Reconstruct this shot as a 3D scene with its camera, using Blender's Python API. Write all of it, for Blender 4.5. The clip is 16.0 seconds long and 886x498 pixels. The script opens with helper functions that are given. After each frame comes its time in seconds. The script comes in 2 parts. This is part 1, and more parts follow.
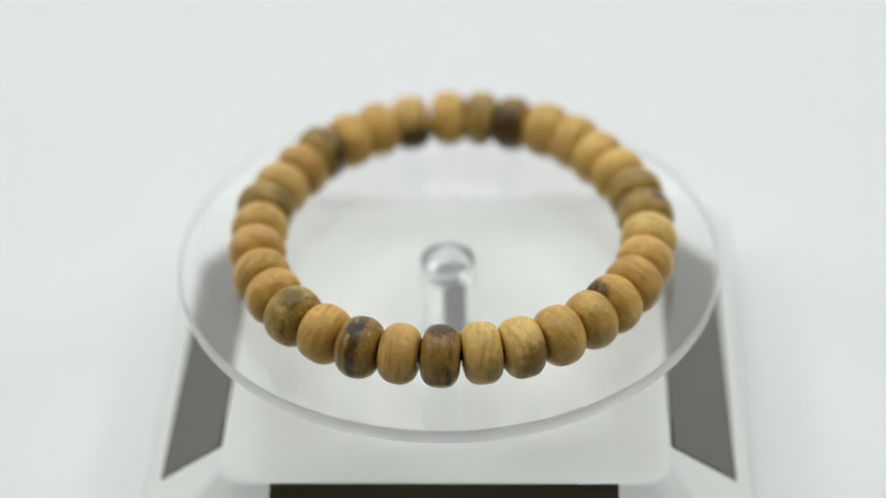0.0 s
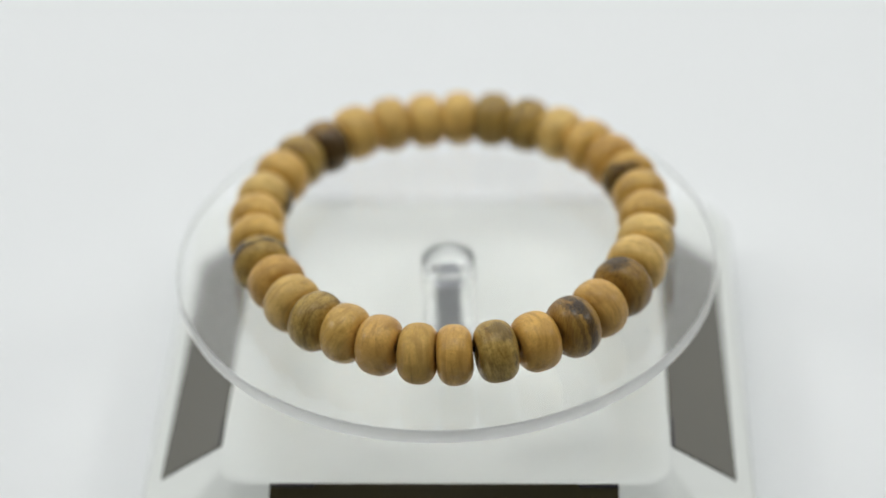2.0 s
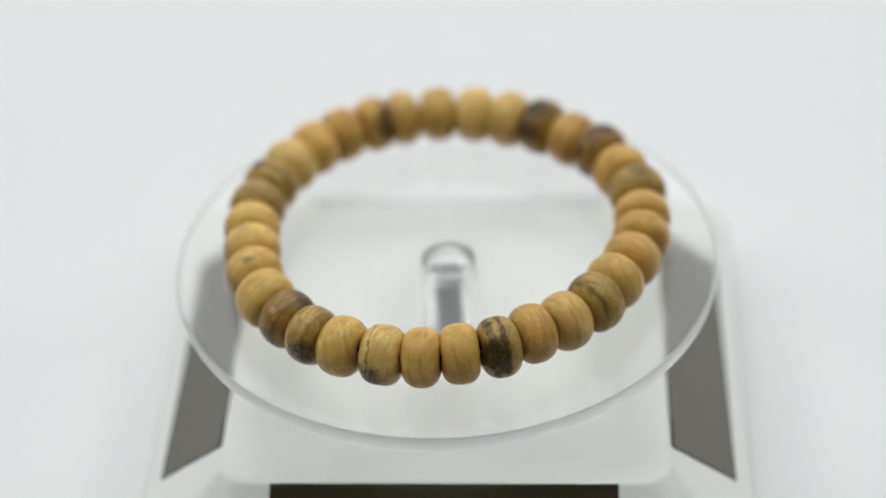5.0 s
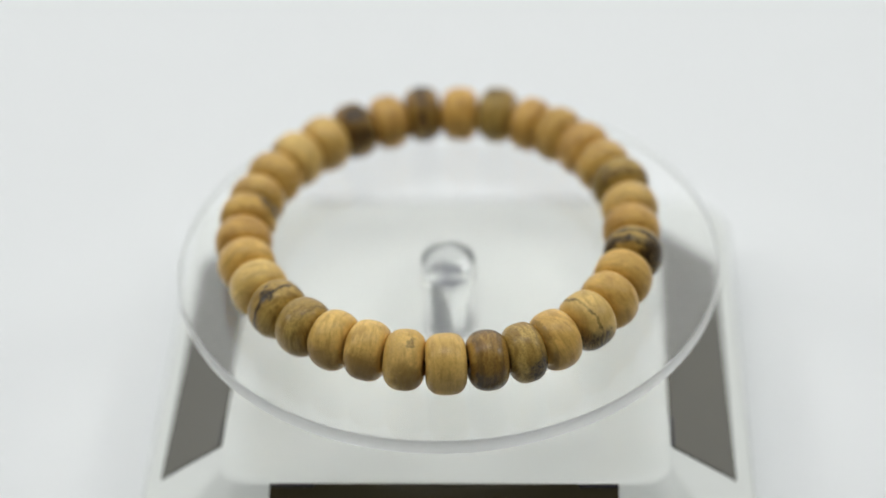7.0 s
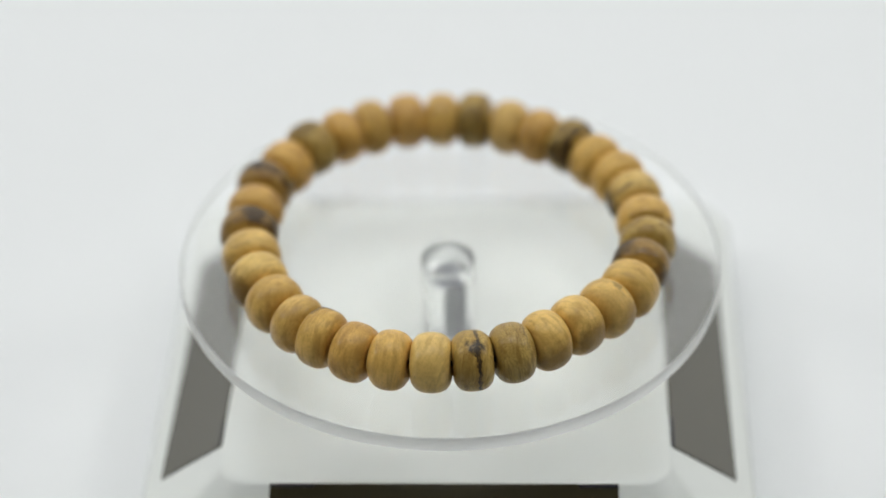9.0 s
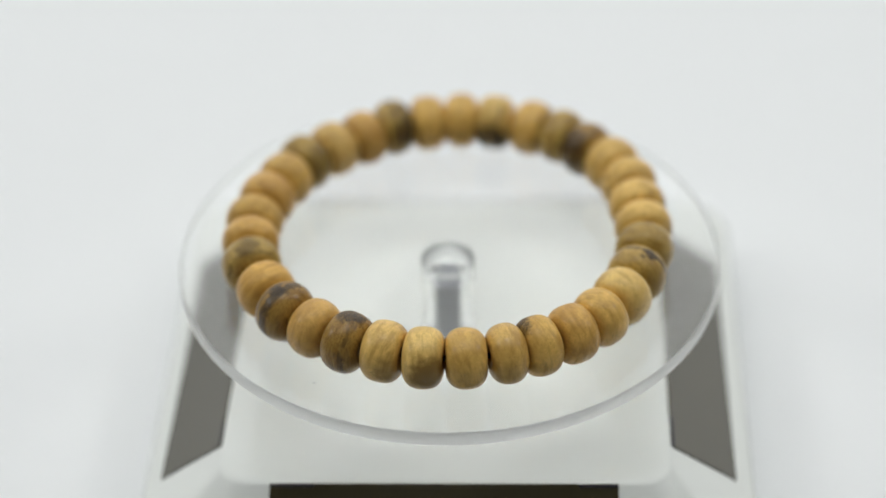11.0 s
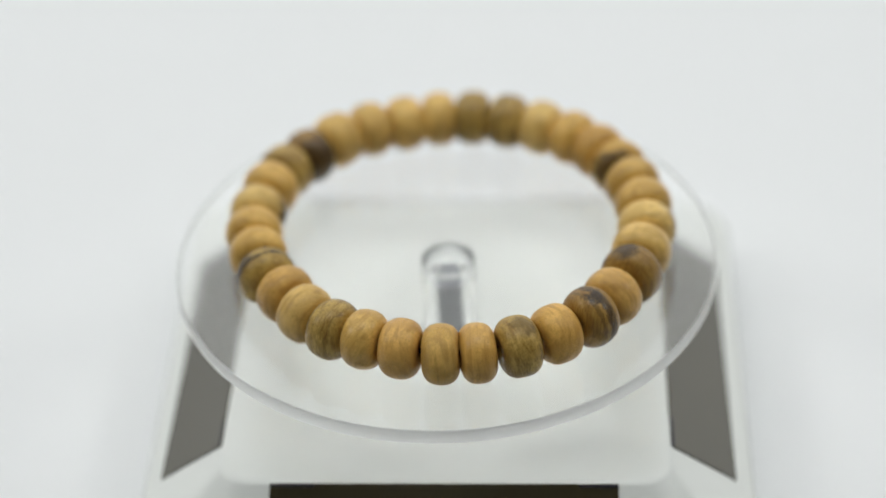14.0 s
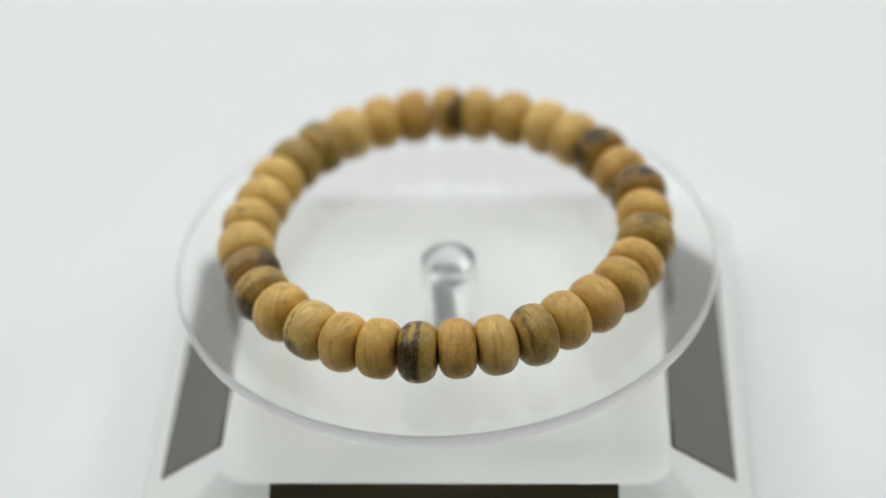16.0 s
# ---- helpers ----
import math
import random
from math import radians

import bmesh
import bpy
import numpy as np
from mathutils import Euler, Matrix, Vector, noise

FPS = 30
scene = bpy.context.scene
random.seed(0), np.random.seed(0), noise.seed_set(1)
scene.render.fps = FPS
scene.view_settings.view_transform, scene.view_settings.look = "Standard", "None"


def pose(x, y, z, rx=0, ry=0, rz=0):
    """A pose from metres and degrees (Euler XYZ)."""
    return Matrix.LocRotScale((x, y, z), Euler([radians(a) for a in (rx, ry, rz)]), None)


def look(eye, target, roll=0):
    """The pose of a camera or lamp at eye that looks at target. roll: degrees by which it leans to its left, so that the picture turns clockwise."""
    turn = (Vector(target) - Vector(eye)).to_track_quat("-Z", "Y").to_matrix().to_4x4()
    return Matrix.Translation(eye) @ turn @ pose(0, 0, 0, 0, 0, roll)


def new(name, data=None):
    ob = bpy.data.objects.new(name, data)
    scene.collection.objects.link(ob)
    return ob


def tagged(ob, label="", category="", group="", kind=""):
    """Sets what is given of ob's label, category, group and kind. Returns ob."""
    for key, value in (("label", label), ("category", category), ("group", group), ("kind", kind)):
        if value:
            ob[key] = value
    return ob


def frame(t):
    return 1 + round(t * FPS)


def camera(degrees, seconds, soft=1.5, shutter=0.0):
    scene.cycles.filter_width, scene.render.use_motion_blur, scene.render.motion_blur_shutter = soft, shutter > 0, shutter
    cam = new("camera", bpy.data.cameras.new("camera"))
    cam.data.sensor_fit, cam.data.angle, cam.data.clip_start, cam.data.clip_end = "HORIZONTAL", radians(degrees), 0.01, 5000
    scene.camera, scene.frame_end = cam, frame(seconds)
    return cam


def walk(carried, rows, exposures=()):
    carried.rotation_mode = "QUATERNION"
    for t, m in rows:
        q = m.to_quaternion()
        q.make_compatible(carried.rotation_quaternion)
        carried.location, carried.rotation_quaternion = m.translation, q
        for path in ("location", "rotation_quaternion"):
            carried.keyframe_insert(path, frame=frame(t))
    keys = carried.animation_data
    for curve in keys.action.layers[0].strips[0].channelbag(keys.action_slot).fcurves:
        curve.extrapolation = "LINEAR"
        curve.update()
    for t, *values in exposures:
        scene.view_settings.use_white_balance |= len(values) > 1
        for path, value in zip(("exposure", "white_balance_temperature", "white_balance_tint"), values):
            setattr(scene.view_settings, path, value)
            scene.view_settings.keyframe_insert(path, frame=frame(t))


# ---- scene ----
cam = camera(23.0, 16.0, soft=1.6)
MM = 0.001
# the picture's axis is aimed a little beside the turntable's centre
EYE, AIM, ROLL = Vector((0.0, -262.3, 241.9)) * MM, Vector((-0.70, -4.94, 40.0)) * MM, -2.46
walk(cam, [(0.0, look(EYE, AIM, ROLL)), (16.0, look(EYE, AIM, ROLL))])
cam.data.dof.use_dof = True
cam.data.dof.focus_distance = 0.306
cam.data.dof.aperture_fstop = 6.6

# ---- light: softboxes over and beside the white sheet, a lit panel behind it ----
world = bpy.data.worlds.new("studio")
scene.world = world
world.use_nodes = True
world.node_tree.nodes["Background"].inputs[0].default_value = (0.92, 0.96, 1.0, 1)
world.node_tree.nodes["Background"].inputs[1].default_value = 0.07
scene.view_settings.exposure = 0.0


def softbox(name, eye, target, width, height, watts, colour=(1, 1, 1)):
    data = bpy.data.lights.new(name, "AREA")
    data.shape, data.size, data.size_y, data.energy, data.color = "RECTANGLE", width, height, watts, colour
    ob = new(name, data)
    ob.matrix_world = look(eye, target)
    return ob


softbox("softbox_lamp", (0.0, 0.18, 0.90), (0, 0.14, 0.03), 1.5, 0.9, 4.5, (0.98, 1.0, 0.99))
softbox("softbox_lamp", (0.0, 0.02, 0.86), (0, 0, 0.03), 0.36, 0.24, 1.0, (0.98, 1.0, 0.99))
softbox("softbox_lamp", (-0.80, 0.02, 0.70), (0, 0, 0.03), 0.22, 0.20, 1.35, (0.98, 1.0, 0.99))
softbox("softbox_lamp", (0.80, 0.04, 0.70), (0, 0, 0.03), 0.22, 0.20, 1.2, (0.98, 1.0, 0.99))
softbox("lit_back_panel", (0.0, 0.95, 0.66), (0, 0, 0.58), 3.2, 1.24, 13.2, (0.98, 1.0, 1.0))


# ---- materials ----
def nodes_of(name, rough=0.5, metal=0.0):
    mat = bpy.data.materials.new(name)
    mat.use_nodes = True
    tree = mat.node_tree
    b = tree.nodes["Principled BSDF"]
    b.inputs["Roughness"].default_value, b.inputs["Metallic"].default_value = rough, metal
    return mat, tree, b


def plain(name, colour, rough, metal=0.0, vary=0.04, scale=300, bump=0.0, coat=0.0):
    """Paint, plastic or metal with a faint mottling at two sizes."""
    mat, tree, b = nodes_of(name, rough, metal)
    n, l = tree.nodes, tree.links
    tc = n.new("ShaderNodeTexCoord")
    big, fine = n.new("ShaderNodeTexNoise"), n.new("ShaderNodeTexNoise")
    big.inputs["Scale"].default_value, fine.inputs["Scale"].default_value = scale * 0.1, scale
    big.inputs["Detail"].default_value = 4
    add = n.new("ShaderNodeMath")
    add.operation = "ADD"
    ramp = n.new("ShaderNodeMix")
    ramp.data_type = "RGBA"
    ramp.inputs["A"].default_value = (*[c * (1 - vary) for c in colour], 1)
    ramp.inputs["B"].default_value = (*[min(1, c * (1 + vary)) for c in colour], 1)
    half = n.new("ShaderNodeMath")
    half.operation = "MULTIPLY"
    half.inputs[1].default_value = 0.5
    for t in (big, fine):
        l.new(tc.outputs["Object"], t.inputs["Vector"])
    l.new(big.outputs["Fac"], add.inputs[0])
    l.new(fine.outputs["Fac"], add.inputs[1])
    l.new(add.outputs[0], half.inputs[0])
    l.new(half.outputs[0], ramp.inputs["Factor"])
    l.new(ramp.outputs["Result"], b.inputs["Base Color"])
    b.inputs["Coat Weight"].default_value = coat
    if bump:
        bm_ = n.new("ShaderNodeBump")
        bm_.inputs["Strength"].default_value, bm_.inputs["Distance"].default_value = bump, 0.0002
        l.new(fine.outputs["Fac"], bm_.inputs["Height"])
        l.new(bm_.outputs[0], b.inputs["Normal"])
    return mat


def clear(name, rough, tint):
    mat, tree, b = nodes_of(name, rough)
    b.inputs["Base Color"].default_value = (*tint, 1)
    b.inputs["Transmission Weight"].default_value = 1
    b.inputs["IOR"].default_value = 1.49
    return mat


TABLE = plain("white_table_sheet", (0.82, 0.83, 0.835), 0.75, vary=0.015, scale=120)
WALL = plain("grey_wall_paint", (0.32, 0.33, 0.33), 0.8, vary=0.03, scale=40)
FLOOR = plain("grey_floor", (0.14, 0.135, 0.13), 0.6, vary=0.08, scale=60)
CASE = plain("white_gloss_plastic", (0.75, 0.768, 0.735), 0.08, vary=0.015, scale=400)
CELL = plain("dark_solar_cell", (0.026, 0.021, 0.007), 0.16, vary=0.3, scale=600)
STRIP = plain("blue_black_contact", (0.004, 0.004, 0.012), 0.3)
CELL.node_tree.nodes["Principled BSDF"].inputs["IOR"].default_value = 1.74
CELL.node_tree.nodes["Principled BSDF"].inputs["Specular Tint"].default_value = (1.0, 0.98, 0.88, 1)
ACRYLIC = clear("clear_acrylic", 0.12, (0.985, 0.99, 0.985))
PLATE = clear("handled_acrylic_plate", 0.11, (0.990, 0.993, 0.988))
STEEL = plain("grey_spindle_plastic", (0.10, 0.105, 0.12), 0.45)
CORD = plain("dark_elastic_cord", (0.03, 0.02, 0.015), 0.7)


def edge_material():
    """Acrylic edge: nearly all milky white, in place of light piped through a clear rim."""
    mat, tree, b = nodes_of("whitened_acrylic_edge", 0.3)
    b.inputs["Base Color"].default_value = (0.93, 0.94, 0.93, 1)
    n, l = tree.nodes, tree.links
    through_light = n.new("ShaderNodeBsdfTranslucent")
    through_light.inputs["Color"].default_value = (0.95, 0.96, 0.95, 1)
    mix = n.new("ShaderNodeMixShader")
    mix.inputs[0].default_value = 0.80
    l.new(b.outputs[0], mix.inputs[1])
    l.new(through_light.outputs[0], mix.inputs[2])
    see, half = n.new("ShaderNodeBsdfTransparent"), n.new("ShaderNodeMixShader")
    see.inputs["Color"].default_value = (0.97, 0.975, 0.97, 1)
    half.inputs[0].default_value = 0.06
    l.new(mix.outputs[0], half.inputs[1])
    l.new(see.outputs[0], half.inputs[2])
    l.new(half.outputs[0], n["Material Output"].inputs["Surface"])
    return mat


EDGE = edge_material()
TONE = {"T": (0.65, 0.396, 0.098), "P": (0.69, 0.440, 0.120), "O": (0.61, 0.350, 0.082), "L": (0.70, 0.465, 0.138), "V": (0.49, 0.320, 0.080), "D": (0.36, 0.206, 0.044)}


def wood(tone, k, mark=None):
    """Turned wood: growth bands, fine fibres, pores, blotches and, on some beads, dark heartwood marks and painted
    shade.
    """
    mat, tree, b = nodes_of("turned_wood", 0.42)
    n, l = tree.nodes, tree.links
    base = TONE[tone]
    rng = random.Random(k * 7 + 3)
    shade = rng.uniform(0.90, 1.05)
    base = [c * shade for c in base]

    def node(kind, **values):
        made = n.new("ShaderNode" + kind)
        for name, value in values.items():
            made.inputs[name.replace("_", " ")].default_value = value
        return made

    def maths(op, a, b_=0.0, clamp=False):
        m = n.new("ShaderNodeMath")
        m.operation, m.use_clamp = op, clamp
        for slot, v in ((0, a), (1, b_)):
            if isinstance(v, (int, float)):
                m.inputs[slot].default_value = v
            else:
                l.new(v, m.inputs[slot])
        return m.outputs[0]

    def mixed(fac, a, b_):
        m = n.new("ShaderNodeMix")
        m.data_type = "RGBA"
        for slot, v in (("Factor", fac), ("A", a), ("B", b_)):
            if isinstance(v, (int, float)):
                m.inputs[slot].default_value = v
            elif isinstance(v, (tuple, list)):
                m.inputs[slot].default_value = (*v[:3], 1)
            else:
                l.new(v, m.inputs[slot])
        return m.outputs["Result"]

    tc = n.new("ShaderNodeTexCoord")
    mm = node("Mapping", Scale=(1000, 1000, 1000))
    l.new(tc.outputs["Object"], mm.inputs["Vector"])
    # the grain runs its own way in each bead
    turn = node("Mapping", Location=(k * 11.3, k * 5.7, k * 2.9), Rotation=(rng.uniform(-0.3, 0.3), rng.uniform(-0.3, 0.3), rng.uniform(-0.55, 0.75)))
    l.new(mm.outputs[0], turn.inputs["Vector"])
    fibre_map = node("Mapping", Scale=(1.0, 0.06, 1.0))
    l.new(turn.outputs[0], fibre_map.inputs["Vector"])
    band_map = node("Mapping", Scale=(0.3, 0.12, 1.0))
    l.new(turn.outputs[0], band_map.inputs["Vector"])
    bands = node("TexNoise", Scale=1.3, Detail=2.0, Roughness=0.5, Distortion=0.5)
    l.new(band_map.outputs[0], bands.inputs["Vector"])
    fibres = node("TexNoise", Scale=3.6, Detail=2.5, Roughness=0.55)
    l.new(fibre_map.outputs[0], fibres.inputs["Vector"])
    pores = node("TexNoise", Scale=5.5, Detail=1.0)
    pore_map = node("Mapping", Scale=(1.0, 0.28, 1.0), Location=(3, 8, 1))
    l.new(turn.outputs[0], pore_map.inputs["Vector"])
    l.new(pore_map.outputs[0], pores.inputs["Vector"])
    blotch = node("TexNoise", Scale=0.28, Detail=3.0, Roughness=0.55)
    l.new(turn.outputs[0], blotch.inputs["Vector"])

    def ramp(value, low, high):
        m = node("MapRange", From_Min=low, From_Max=high)
        l.new(value, m.inputs["Value"])
        return m.outputs[0]

    # short ripples across the fibres
    curly = k in (1, 6, 7, 10, 11, 20)
    ripple_map = node("Mapping", Scale=(0.7, 2.2, 0.6) if curly else (0.6, 1.6, 0.5), Location=(7, 2, 5))
    l.new(turn.outputs[0], ripple_map.inputs["Vector"])
    ripples = node("TexNoise", Scale=4.0 if curly else 2.6, Detail=3.0, Roughness=0.6)
    l.new(ripple_map.outputs[0], ripples.inputs["Vector"])

    light = [min(0.88, c * f) for c, f in zip(base, (1.24, 1.28, 1.36))]
    deep = [c * f for c, f in zip(base, (0.62, 0.54, 0.44))]
    colour = mixed(ramp(blotch.outputs["Fac"], 0.40, 0.56), light, base)
    colour = mixed(maths("MULTIPLY", ramp(bands.outputs["Fac"], 0.46, 0.66), 0.8 if tone in "VD" else 0.5), colour, deep)
    colour = mixed(maths("MULTIPLY", ramp(fibres.outputs["Fac"], 0.46, 0.68), 0.55 if tone in "VD" else 0.24), colour, [c * 0.6 for c in deep] if tone in "VD" else deep)
    colour = mixed(maths("MULTIPLY", ramp(ripples.outputs["Fac"], 0.46, 0.66), 0.26 if curly else 0.16), colour, deep)
    pore = ramp(pores.outputs["Fac"], 0.66, 0.74)
    colour = mixed(maths("MULTIPLY", pore, 0.35), colour, [c * 0.55 for c in deep])
    for kind, where, size, strength in mark or ():
        # brown for two-tone wood and for shade painted on lower sides, the rest nearly black
        dark = [c * 0.62 for c in deep] if kind == "stain_and_shade" else (0.034, 0.019, 0.007)
        wander = node("TexNoise", Scale=0.75, Detail=4.0, Roughness=0.65)
        l.new(turn.outputs[0], wander.inputs["Vector"])
        off = maths("SUBTRACT", wander.outputs["Fac"], 0.5)
        if kind == "streak":
            sep = n.new("ShaderNodeSeparateXYZ")
            l.new(mm.outputs[0], sep.inputs[0])
            far = maths("ABSOLUTE", maths("SUBTRACT", maths("ADD", sep.outputs[2], maths("MULTIPLY", off, 1.6)), where))
            # it fades in and out on its way round
            fade = ramp(blotch.outputs["Fac"], 0.30, 0.52)
        else:
            sub = n.new("ShaderNodeVectorMath")
            sub.operation = "DISTANCE"
            l.new(mm.outputs[0], sub.inputs[0])
            sub.inputs[1].default_value = Vector(where).normalized() * 4.3
            far = maths("ADD", sub.outputs["Value"], maths("MULTIPLY", off, 3.6))
            fade = 1.0
        mask = maths("MULTIPLY", ramp(far, size * 1.1, size * 0.62), fade)
        veins = 1.0 if kind == "stain_and_shade" else maths("ADD", maths("MULTIPLY", ramp(fibres.outputs["Fac"], 0.68, 0.42), 0.45), 0.55)
        colour = mixed(maths("MULTIPLY", maths("MULTIPLY", mask, veins), strength), colour, dark)
    l.new(colour, b.inputs["Base Color"])
    l.new(maths("ADD", maths("MULTIPLY", fibres.outputs["Fac"], 0.18), 0.25), b.inputs["Roughness"])
    b.inputs["Specular IOR Level"].default_value = 0.24
    # a thin rubbed polish
    b.inputs["Coat Weight"].default_value, b.inputs["Coat Roughness"].default_value = rng.uniform(0.1, 0.4), 0.22
    bump = node("Bump", Strength=0.5, Distance=0.0001)
    l.new(maths("SUBTRACT", maths("ADD", maths("MULTIPLY", fibres.outputs["Fac"], 0.6), maths("MULTIPLY", ripples.outputs["Fac"], 3.5 if curly else 1.2)), pore), bump.inputs["Height"])
    l.new(bump.outputs[0], b.inputs["Normal"])
    return mat


# ---- building helpers ----
def part(name, bm, material, parent=None, label="", smooth=True):
    me = bpy.data.meshes.new(name)
    bm.normal_update()
    bm.to_mesh(me)
    bm.free()
    me.materials.append(material)
    for p in me.polygons:
        p.use_smooth = smooth
    ob = new(name, me)
    if parent:
        ob.parent = parent
    if label:
        ob["label"] = label
    return ob


def lathe(profile, steps, closed=False):
    """A turned body about z from (radius, height) pairs; radius 0 makes a pole."""
    bm = bmesh.new()
    rings = []
    for r, z in profile:
        if r < 1e-9:
            rings.append([bm.verts.new((0, 0, z))])
        else:
            rings.append([bm.verts.new((r * math.cos(2 * math.pi * i / steps), r * math.sin(2 * math.pi * i / steps), z)) for i in range(steps)])
    pairs = list(zip(rings, rings[1:])) + ([(rings[-1], rings[0])] if closed else [])
    for a, b in pairs:
        for i in range(steps):
            j = (i + 1) % steps
            quad = [a[i % len(a)], a[j % len(a)], b[j % len(b)], b[i % len(b)]]
            quad = list(dict.fromkeys(quad))
            if len(quad) > 2:
                bm.faces.new(quad)
    bmesh.ops.recalc_face_normals(bm, faces=bm.faces)
    return bm


def loft(loops, cap_first=True, cap_last=True):
    """A skin over loops of equal count."""
    bm = bmesh.new()
    rows = [[bm.verts.new(p) for p in lp] for lp in loops]
    k = len(rows[0])
    for a, b in zip(rows, rows[1:]):
        for i in range(k):
            bm.faces.new([a[i], a[(i + 1) % k], b[(i + 1) % k], b[i]])
    if cap_first:
        bm.faces.new(rows[0][::-1])
    if cap_last:
        bm.faces.new(rows[-1])
    bmesh.ops.recalc_face_normals(bm, faces=bm.faces)
    return bm


# ---- the table: one white sheet ----
def table_sheet():
    bm = bmesh.new()
    bmesh.ops.create_grid(bm, x_segments=24, y_segments=20, size=0.5)
    for v in bm.verts:
        v.co = Vector((v.co.x * 2.2, v.co.y * 1.1 + 0.41, 0))
    rim = [e for e in bm.edges if e.is_boundary]
    out = bmesh.ops.extrude_edge_only(bm, edges=rim)
    for v in out["geom"]:
        if isinstance(v, bmesh.types.BMVert):
            v.co.z -= 0.002
    ob = part("ground", bm, TABLE)
    return tagged(ob, "seamless matt white table sheet under the turntable", "table", kind="structure")


table_sheet()


# ---- the plain room that closes the place ----
def slab(name, low, high, material, label):
    bm = bmesh.new()
    bmesh.ops.create_cube(bm, size=1.0)
    size = [b - a for a, b in zip(low, high)]
    for v in bm.verts:
        v.co = Vector([a + (c + 0.5) * d for a, c, d in zip(low, v.co, size)])
    return tagged(part(name, bm, material, smooth=False), label, name.split("_")[0], kind="structure")


slab("floor", (-1.6, -1.6, -0.06), (1.6, 1.6, -0.0025), FLOOR, "plain grey floor under the white sheet")
slab("wall_north", (-1.7, 1.6, -0.06), (1.7, 1.7, 2.0), WALL, "plain painted wall behind the set")
slab("wall_south", (-1.7, -1.7, -0.06), (1.7, -1.6, 2.0), WALL, "plain painted wall behind the camera")
slab("wall_east", (1.6, -1.6, -0.06), (1.7, 1.6, 2.0), WALL, "plain painted side wall")
slab("wall_west", (-1.7, -1.6, -0.06), (-1.6, 1.6, 2.0), WALL, "plain painted side wall")
slab("ceiling", (-1.7, -1.7, 2.0), (1.7, 1.7, 2.1), WALL, "plain painted ceiling")


# ---- the turntable's case ----
def rounded_square(half, corner, z, cx=0.0, cy=0.0, seg=6):
    pts = []
    for q, (sx, sy) in enumerate(((1, 1), (-1, 1), (-1, -1), (1, -1))):
        for i in range(seg + 1):
            a = math.pi / 2 * (q + i / seg)
            pts.append(((sx * (half - corner) + corner * math.cos(a) + cx) * MM, (sy * (half - corner) + corner * math.sin(a) + cy) * MM, z * MM))
    return pts


TOP, LIP, RIM = 19.0, 18.8, 11.6


def turntable_base():
    base = tagged(new("solar_turntable"), "white glossy plastic solar turntable base with sloped sides", "turntable")
    base.matrix_world = pose(0, 0, 0, 0, 0, -3.5)
    levels = [(46.0, 6, 0.0), (46.6, 6, 0.6), (46.4, 6, 9.2), (45.9, 6, 10.2), (45.0, 5.5, 10.75), (44.3, 5.4, 11.0),
              (34.0, 4.5, 18.35), (33.75, 4.5, 18.58), (33.5, 4.4, 18.77), (33.2, 4.3, 18.90), (32.8, 4.1, 18.97), (32.2, 3.9, TOP), (28.0, 3, TOP + 0.01)]
    loops = [rounded_square(h, c, z) for h, c, z in levels]
    # the back slope is a little steeper than the others
    loops = [[(x, y - (0.9 * MM if y > 0 and z < 12 * MM else 0), z) for x, y, z in lp] for lp in loops]
    body = part("case", loft(loops), CASE, base)
    slope = math.atan2(LIP - RIM, 43.4 - 33.4)
    long = math.hypot(LIP - RIM, 43.4 - 33.4)
    for q in range(4):
        # a thin cell lying in the slope
        bm = bmesh.new()
        bmesh.ops.create_cube(bm, size=1.0)
        bmesh.ops.scale(bm, vec=(long * MM, 51.0 * MM, 0.5 * MM), verts=bm.verts)
        bmesh.ops.bevel(bm, geom=bm.edges[:], offset=0.1 * MM, segments=1, affect="EDGES")
        ob = part("solar_panel", bm, CELL, base, "dark glossy solar cell", smooth=False)
        mid = Matrix.Translation(Vector((38.4, 0, (RIM + LIP) / 2 - 0.05)) * MM) @ Matrix.Rotation(slope, 4, "Y")
        if q == 1:
            mid = Matrix.Translation(Vector((37.95, 0, (RIM + LIP) / 2 - 0.05)) * MM) @ Matrix.Rotation(math.atan2(LIP - RIM, 9.15), 4, "Y")
        ob.matrix_local = Matrix.Rotation(math.pi / 2 * q, 4, "Z") @ mid
        # contact strips at both ends of the upper edge
        for y, wide in ((-22.2, 6.4), (22.6, 5.6)):
            bm = bmesh.new()
            bmesh.ops.create_cube(bm, size=1.0)
            bmesh.ops.scale(bm, vec=(0.45 * MM, wide * MM, 0.1 * MM), verts=bm.verts)
            strip = part("contact_strip", bm, STRIP, ob, "blue-black contact strip", smooth=False)
            strip.location = Vector((-long / 2 + 0.35, y, 0.26)) * MM
    return base


turntable_base()

# ---- the clear disc on its hub ----
DISC_TOP, THICK, DISC_R = 35.50, 2.33, 41.32


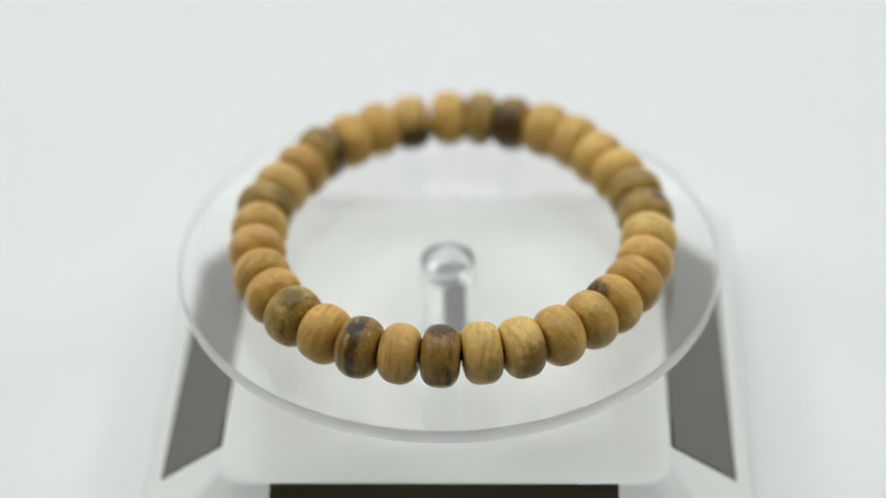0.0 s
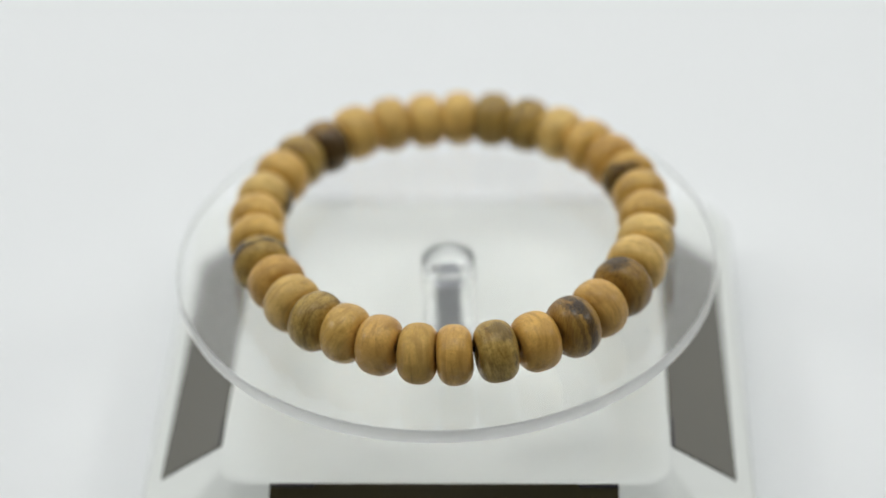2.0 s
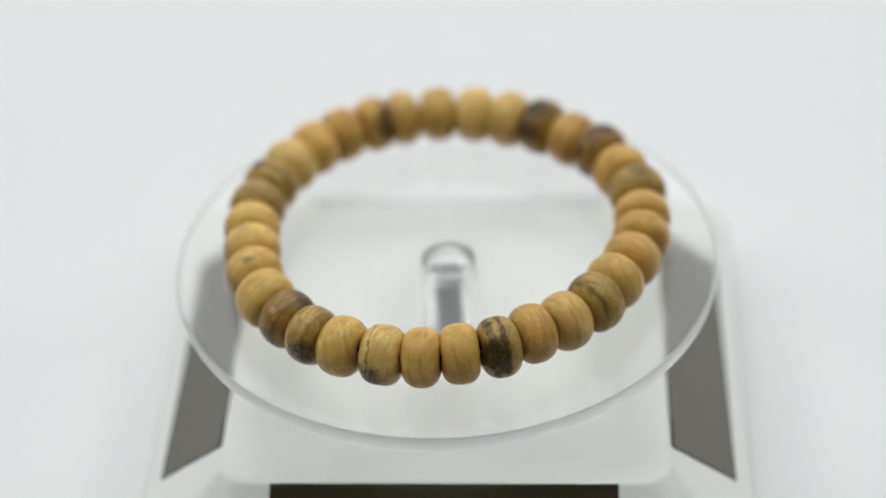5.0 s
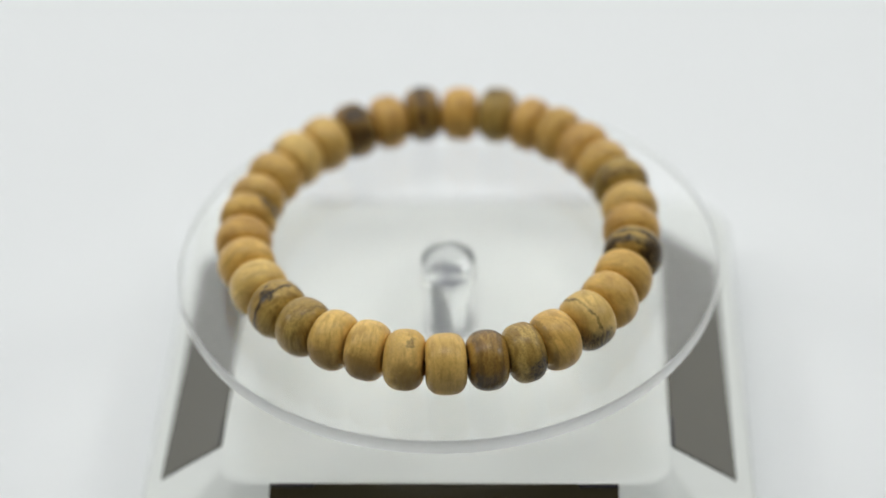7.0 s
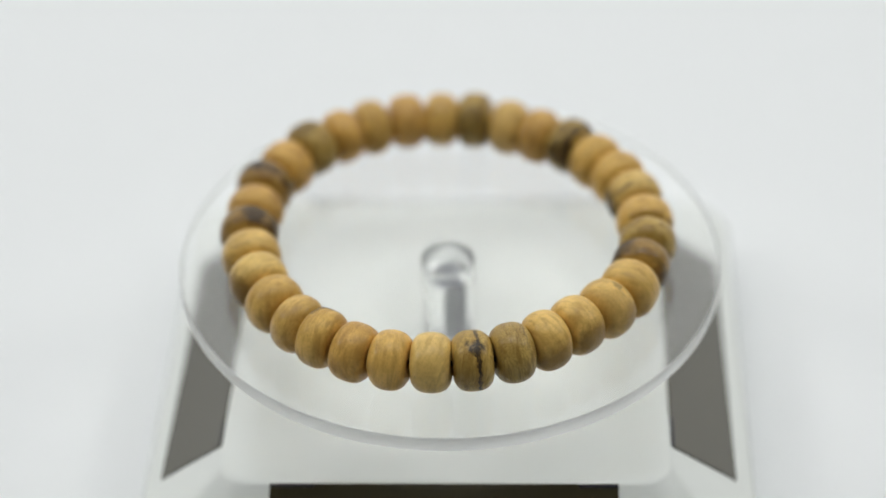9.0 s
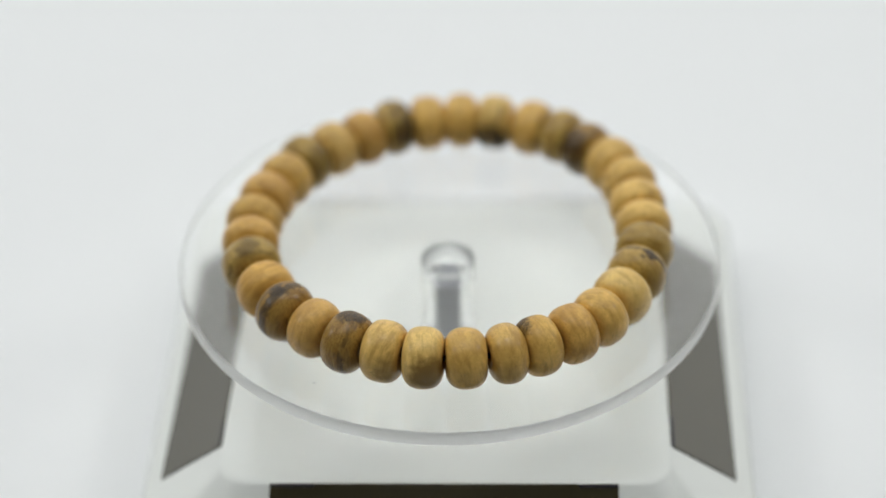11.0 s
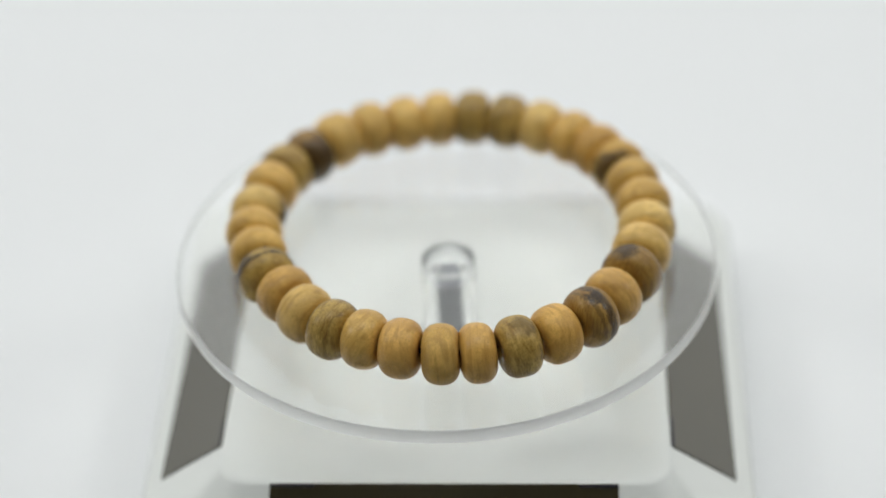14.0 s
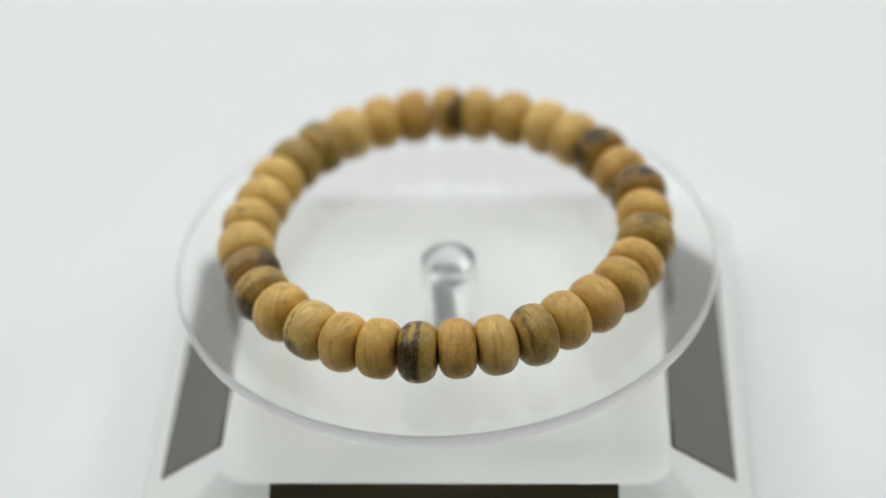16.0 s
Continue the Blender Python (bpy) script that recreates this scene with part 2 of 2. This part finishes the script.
def clear_disc():
    disc = tagged(new("turntable_disc"), "clear acrylic round disc on a clear hub", "disc")
    e = 0.3
    z0, z1 = -THICK, 0.0
    prof = [(0, z0), (DISC_R - e, z0), (DISC_R - 0.09, z0 + 0.09), (DISC_R, z0 + e), (DISC_R, z1 - e), (DISC_R - 0.09, z1 - 0.09), (DISC_R - e, z1), (0, z1)]
    plate = part("plate", lathe([(r * MM, z * MM) for r, z in prof], 180), PLATE, disc, smooth=False)
    plate.data.materials.append(EDGE)
    for p in plate.data.polygons:
        if abs(p.normal.z) < 0.95:
            p.material_index, p.use_smooth = 1, True
    plate.visible_shadow = False
    plate.location = Vector((0.15, 0.34, 0)) * MM
    # the hub: a clear cylinder with a square socket in its foot, a square shaft in the socket
    r, top, foot = 4.1, -THICK - 0.03, -15.7
    hub = [(0, top), (r - 0.12, top), (r, top - 0.12), (r, foot + 0.3), (r - 0.3, foot), (0, foot)]
    bm = lathe([(a * MM, z * MM) for a, z in hub], 64)
    h = 1.5
    ring = [[bm.verts.new((x * h * MM, y * h * MM, z * MM)) for x, y in ((1, 1), (-1, 1), (-1, -1), (1, -1))] for z in (foot + 0.2, -6.6)]
    for i in range(4):
        j = (i + 1) % 4
        bm.faces.new([ring[0][j], ring[0][i], ring[1][i], ring[1][j]])
    bm.faces.new(ring[0])
    bm.faces.new(ring[1][::-1])
    body = part("hub", bm, ACRYLIC, disc)
    for p in body.data.polygons:
        p.use_smooth = abs(p.normal.z) < 0.9 and len(p.vertices) == 4 and p.area < 1e-5
    bm = bmesh.new()
    bmesh.ops.create_cube(bm, size=1.0)
    bmesh.ops.scale(bm, vec=(2.86 * MM, 2.86 * MM, 10.7 * MM), verts=bm.verts)
    bmesh.ops.bevel(bm, geom=bm.edges[:], offset=0.15 * MM, segments=2, affect="EDGES")
    shaft = part("spindle", bm, STEEL, disc, "dark grey square spindle", smooth=False)
    for o in (body, shaft):
        o.rotation_euler = (0, 0, radians(22))
    shaft.location = (0, 0, -11.85 * MM)
    # one fleck of lint on the plate
    bm = bmesh.new()
    bmesh.ops.create_cube(bm, size=1.0)
    bmesh.ops.scale(bm, vec=(0.45 * MM, 0.12 * MM, 0.05 * MM), verts=bm.verts)
    bmesh.ops.bevel(bm, geom=bm.edges[:], offset=0.015 * MM, segments=1, affect="EDGES")
    lint = part("speck", bm, CORD, disc, "tiny dark fleck of dust")
    lint.location, lint.rotation_euler = Vector(SPECK) * MM, (0, 0, 0.6)
    body.visible_shadow = False
    return disc


SPECK = (-5.4, -35.2, 0.03)
DISC = clear_disc()

# ---- the bracelet: 33 turned beads on a cord ----
BEADS, RING, RADIUS = 33, 29.82, 4.35
# tone of each bead in the order of the string: tan, pale tan, orange, light, olive, dark
TONES = "DODOVOTOTVPOVTTLTVDPPPPVVLTOTTTLP"
# a streak round the bead: offset along the axis, width, strength; a patch, or brown tone and painted shade: its
# direction, size and strength
MARKS = {0: (("patch", (-0.25, 0.97, 0.0), 2.3, 1.0), ("patch", (-0.9, 0.4, 0.0), 2.0, 0.9), ("streak", -1.5, 0.35, 0.7)),
         2: (("patch", (0.25, 0.96, 0.05), 1.4, 1.0), ("streak", -0.3, 0.8, 0.9), ("streak", 1.3, 0.3, 0.5)),
         4: (("patch", (0.1, 0.98, -0.2), 2.1, 0.6), ("streak", -2.0, 0.3, 0.6)),
         9: (("streak", 1.9, 0.3, 0.45), ("streak", 0.6, 0.1, 0.3), ("streak", -0.7, 0.1, 0.3), ("streak", -1.7, 0.14, 0.35), ("patch", (-0.8, 0.5, 0.0), 3.0, 0.5)),
         12: (("patch", (0.9, 0.45, 0.45), 2.8, 1.0), ("streak", 1.5, 0.6, 0.95), ("streak", -0.1, 0.45, 0.95), ("patch", (0.97, -0.1, 0.2), 1.6, 0.7), ("patch", (-0.9, 0.4, 0.2), 2.6, 0.7)),
         15: (("patch", (0.85, -0.45, 0.40), 3.6, 0.9), ("streak", 1.2, 0.25, 0.8), ("patch", (-0.93, -0.35, 0.0), 3.9, 1.0)),
         16: (("streak", 2.3, 0.4, 0.4),),
         17: (("patch", (0.99, -0.12, -0.3), 2.7, 1.0), ("streak", -1.6, 0.2, 0.4)),
         18: (("patch", (0.97, -0.25, 0.1), 2.4, 0.8), ("patch", (-0.8, 0.3, -0.2), 4.4, 0.92), ("streak", 1.6, 0.5, 0.55), ("streak", -0.3, 0.2, 0.3), ("streak", -1.5, 0.4, 0.45)),
         20: (("patch", (0.2, 0.95, -0.3), 0.8, 0.6), ("stain_and_shade", (0.95, -0.05, -0.3), 3.0, 0.65)),
         23: (("streak", -1.6, 0.2, 0.4), ("streak", -0.4, 0.12, 0.3)),
         24: (("streak", -0.7, 0.34, 1.0), ("patch", (0.35, 0.93, -0.1), 1.3, 1.0), ("stain_and_shade", (0.9, 0.3, 0.75), 3.0, 0.5)),
         28: (("patch", (-0.85, 0.35, 0.3), 3.0, 1.0), ("patch", (-0.2, 0.95, 0.6), 1.6, 0.85)),
         # on 20, 21, 22 and 32 the brown is shade painted on the lower side
         21: (("stain_and_shade", (0.98, -0.1, -0.05), 3.6, 0.8),),
         22: (("stain_and_shade", (0.95, -0.3, 0.0), 3.7, 0.75),),
         31: (("stain_and_shade", (0.98, 0.0, -0.35), 3.5, 1.0),), 32: (("stain_and_shade", (0.9, -0.1, -0.6), 2.8, 0.6),)}
# small turns (degrees), shifts outwards and lifts (mm) of the single beads
TURN = [0.3, 0.0, 0.0, -0.5, -1.0, -1.0, 0.1, 0.0, 0.0, 0.4, -0.2, -0.2, -0.2, -0.4, 0.0, 0.2, -0.8,
        0.2, 0.9, 0.5, 0.2, 0.0, 0.0, 0.1, -0.4, -0.7, -0.9, -0.5, -0.3, 1.3, 1.1, 0.6, 0.4]
OUT = [-0.1, 0.3, 0.6, 0.8, 0.8, 0.7, 0.5, 0.0, -0.5, -0.8, -0.8, -1.2, -0.7, -0.55, -0.1, 0.1, 0.3,
        0.5, 0.2, 0.1, -0.4, -0.9, -0.8, -0.5, -0.3, -0.1, 0.2, 0.3, 0.2, 0.2, 0.2, -0.1, -0.4]
LIFT = [0.0, 0.0, 0.0, 0.0, 0.06, 0.0, 0.05, 0.23, 0.25, 0.0, 0.0, 0.1, 0.05, 0.0, 0.0, 0.0, 0.03,
        0.05, 0.0, 0.08, 0.23, 0.35, 0.35, 0.31, 0.2, 0.17, 0.16, 0.14, 0.25, 0.2, 0.22, 0.06, 0.0]


def seat(k):
    """The middle of bead k in the plane of the bracelet, in mm."""
    k %= BEADS
    a = radians(-360 * k / BEADS + TURN[k])
    return Vector(((RING + OUT[k]) * math.cos(a), (RING + OUT[k]) * math.sin(a)))


# some beads are shorter than the room between their neighbours
SLIM = {0: 0.97, 1: 0.98, 3: 0.97, 4: 0.95, 5: 0.95, 6: 0.97, 32: 0.98}
# some are thicker than the rest
THICKER = {31: 1.03, 32: 1.045, 0: 1.04, 2: 1.04, 4: 1.035, 9: 1.045, 12: 1.02, 19: 1.02, 20: 1.02}


def bead_mesh(seed):
    rng = random.Random(seed + 40)
    # it fills the room between its neighbours
    room = ((seat(seed) - seat(seed - 1)).length + (seat(seed) - seat(seed + 1)).length) / 4
    radius, half = RADIUS * THICKER.get(seed, 1.012) * rng.uniform(0.99, 1.005), room * SLIM.get(seed, 0.998)
    power, flat = rng.uniform(2.2, 2.9), rng.uniform(0.42, 0.50)
    prof, n = [], 18
    for i in range(n + 1):
        u = math.sin(math.pi * (i / n - 0.5))
        prof.append((radius * (flat + (1 - flat) * (1 - abs(u) ** power) ** 0.5), u * half))
    prof = [(0.7, -half * 0.9), (0.85, -half * 0.985)] + prof + [(0.85, half * 0.985), (0.7, half * 0.9)]
    bm = lathe([(r * MM, z * MM) for r, z in prof], 40, closed=True)
    shift = Vector((seed * 3.1, seed * 1.7, 0))
    for v in bm.verts:
        v.co *= 1 + 0.014 * noise.noise(v.co * 330 + shift) + 0.006 * noise.noise(v.co * 900 + shift)
    return bm


def bracelet():
    ring = tagged(new("bracelet"), "round bracelet of turned wooden beads, tan to dark brown", "bracelet")
    words = {"T": "tan wooden bead", "P": "pale tan wooden bead", "O": "reddish tan wooden bead", "L": "pale yellow wooden bead", "V": "greyish olive wooden bead", "D": "dark brown wooden bead"}
    for k in range(BEADS):
        a = radians(-360 * k / BEADS + TURN[k])
        tone, mark = TONES[k], MARKS.get(k)
        label = words[tone] + (" with a brown tone and painted shade" if mark and all(m[0] == "stain_and_shade" for m in mark) else " with a dark mark" if mark else "")
        ob = part("bead", bead_mesh(k), wood(tone, k, mark), ring, label)
        ob.matrix_local = (Matrix.Rotation(a, 4, "Z") @ Matrix.Translation(Vector((RING + OUT[k] + 2 * (THICKER.get(k, 1.0) - 1) * RADIUS, 0, RADIUS * THICKER.get(k, 1.0) + LIFT[k])) * MM)
                           @ Matrix.Rotation(math.pi / 2, 4, "X") @ pose(0, 0, 0, ((k * 37) % 9 - 4) * 0.6, ((k * 53) % 9 - 4) * 0.6, 0))
    prof = [((RING + 0.4 * math.cos(b)) * MM, (RADIUS + 0.15 + 0.4 * math.sin(b)) * MM) for b in (math.pi * 2 * i / 8 for i in range(8))]
    part("cord", lathe(prof, 66, closed=True), CORD, ring, "thin dark elastic cord")
    return ring


BRACELET = bracelet()

# ---- motion: the disc turns almost steadily, leans a little and carries the bracelet ----
SPEED = 30.55
LEAN_X, LEAN_Y = -0.758, -0.736


# the weak motor runs a little unevenly: seconds, degrees ahead of a steady turn
UNEVEN = ((0.0, 0.9), (0.3, 0.55), (0.65, 0.0), (7.0, 0.0), (7.5, 0.6), (8.0, 0.1), (9.0, -0.2), (11.3, -1.7), (12.0, -1.4), (12.5, -0.65),
          (13.0, -0.65), (13.5, -0.45), (14.0, -0.25), (14.5, 0.55), (15.0, 0.6), (15.5, 0.2), (16.0, 0.4))


def ahead(t):
    for (t0, a0), (t1, a1) in zip(UNEVEN, UNEVEN[1:]):
        if t <= t1:
            return a0 + (a1 - a0) * (t - t0) / (t1 - t0)
    return UNEVEN[-1][1]


def turned(t, local):
    s = radians(SPEED * t)
    a = SPEED * t + 0.69 * math.cos(s) + 0.64 * math.sin(s) + ahead(t)
    return Matrix.Translation((0, 0, DISC_TOP * MM)) @ Matrix.Rotation(radians(a), 4, "Z") @ local


def motions():
    lean = Matrix.Rotation(radians(math.hypot(LEAN_X, LEAN_Y)), 4, Vector((LEAN_Y, -LEAN_X, 0)))
    ring_at = lean @ Matrix.Translation(Vector((0.81, -0.07, 0)) * MM) @ Matrix.Rotation(radians(-96.55), 4, "Z")
    times = [0.25 * i for i in range(65)]
    walk(DISC, [(t, turned(t, lean)) for t in times])
    walk(BRACELET, [(t, turned(t, ring_at)) for t in times])


motions()
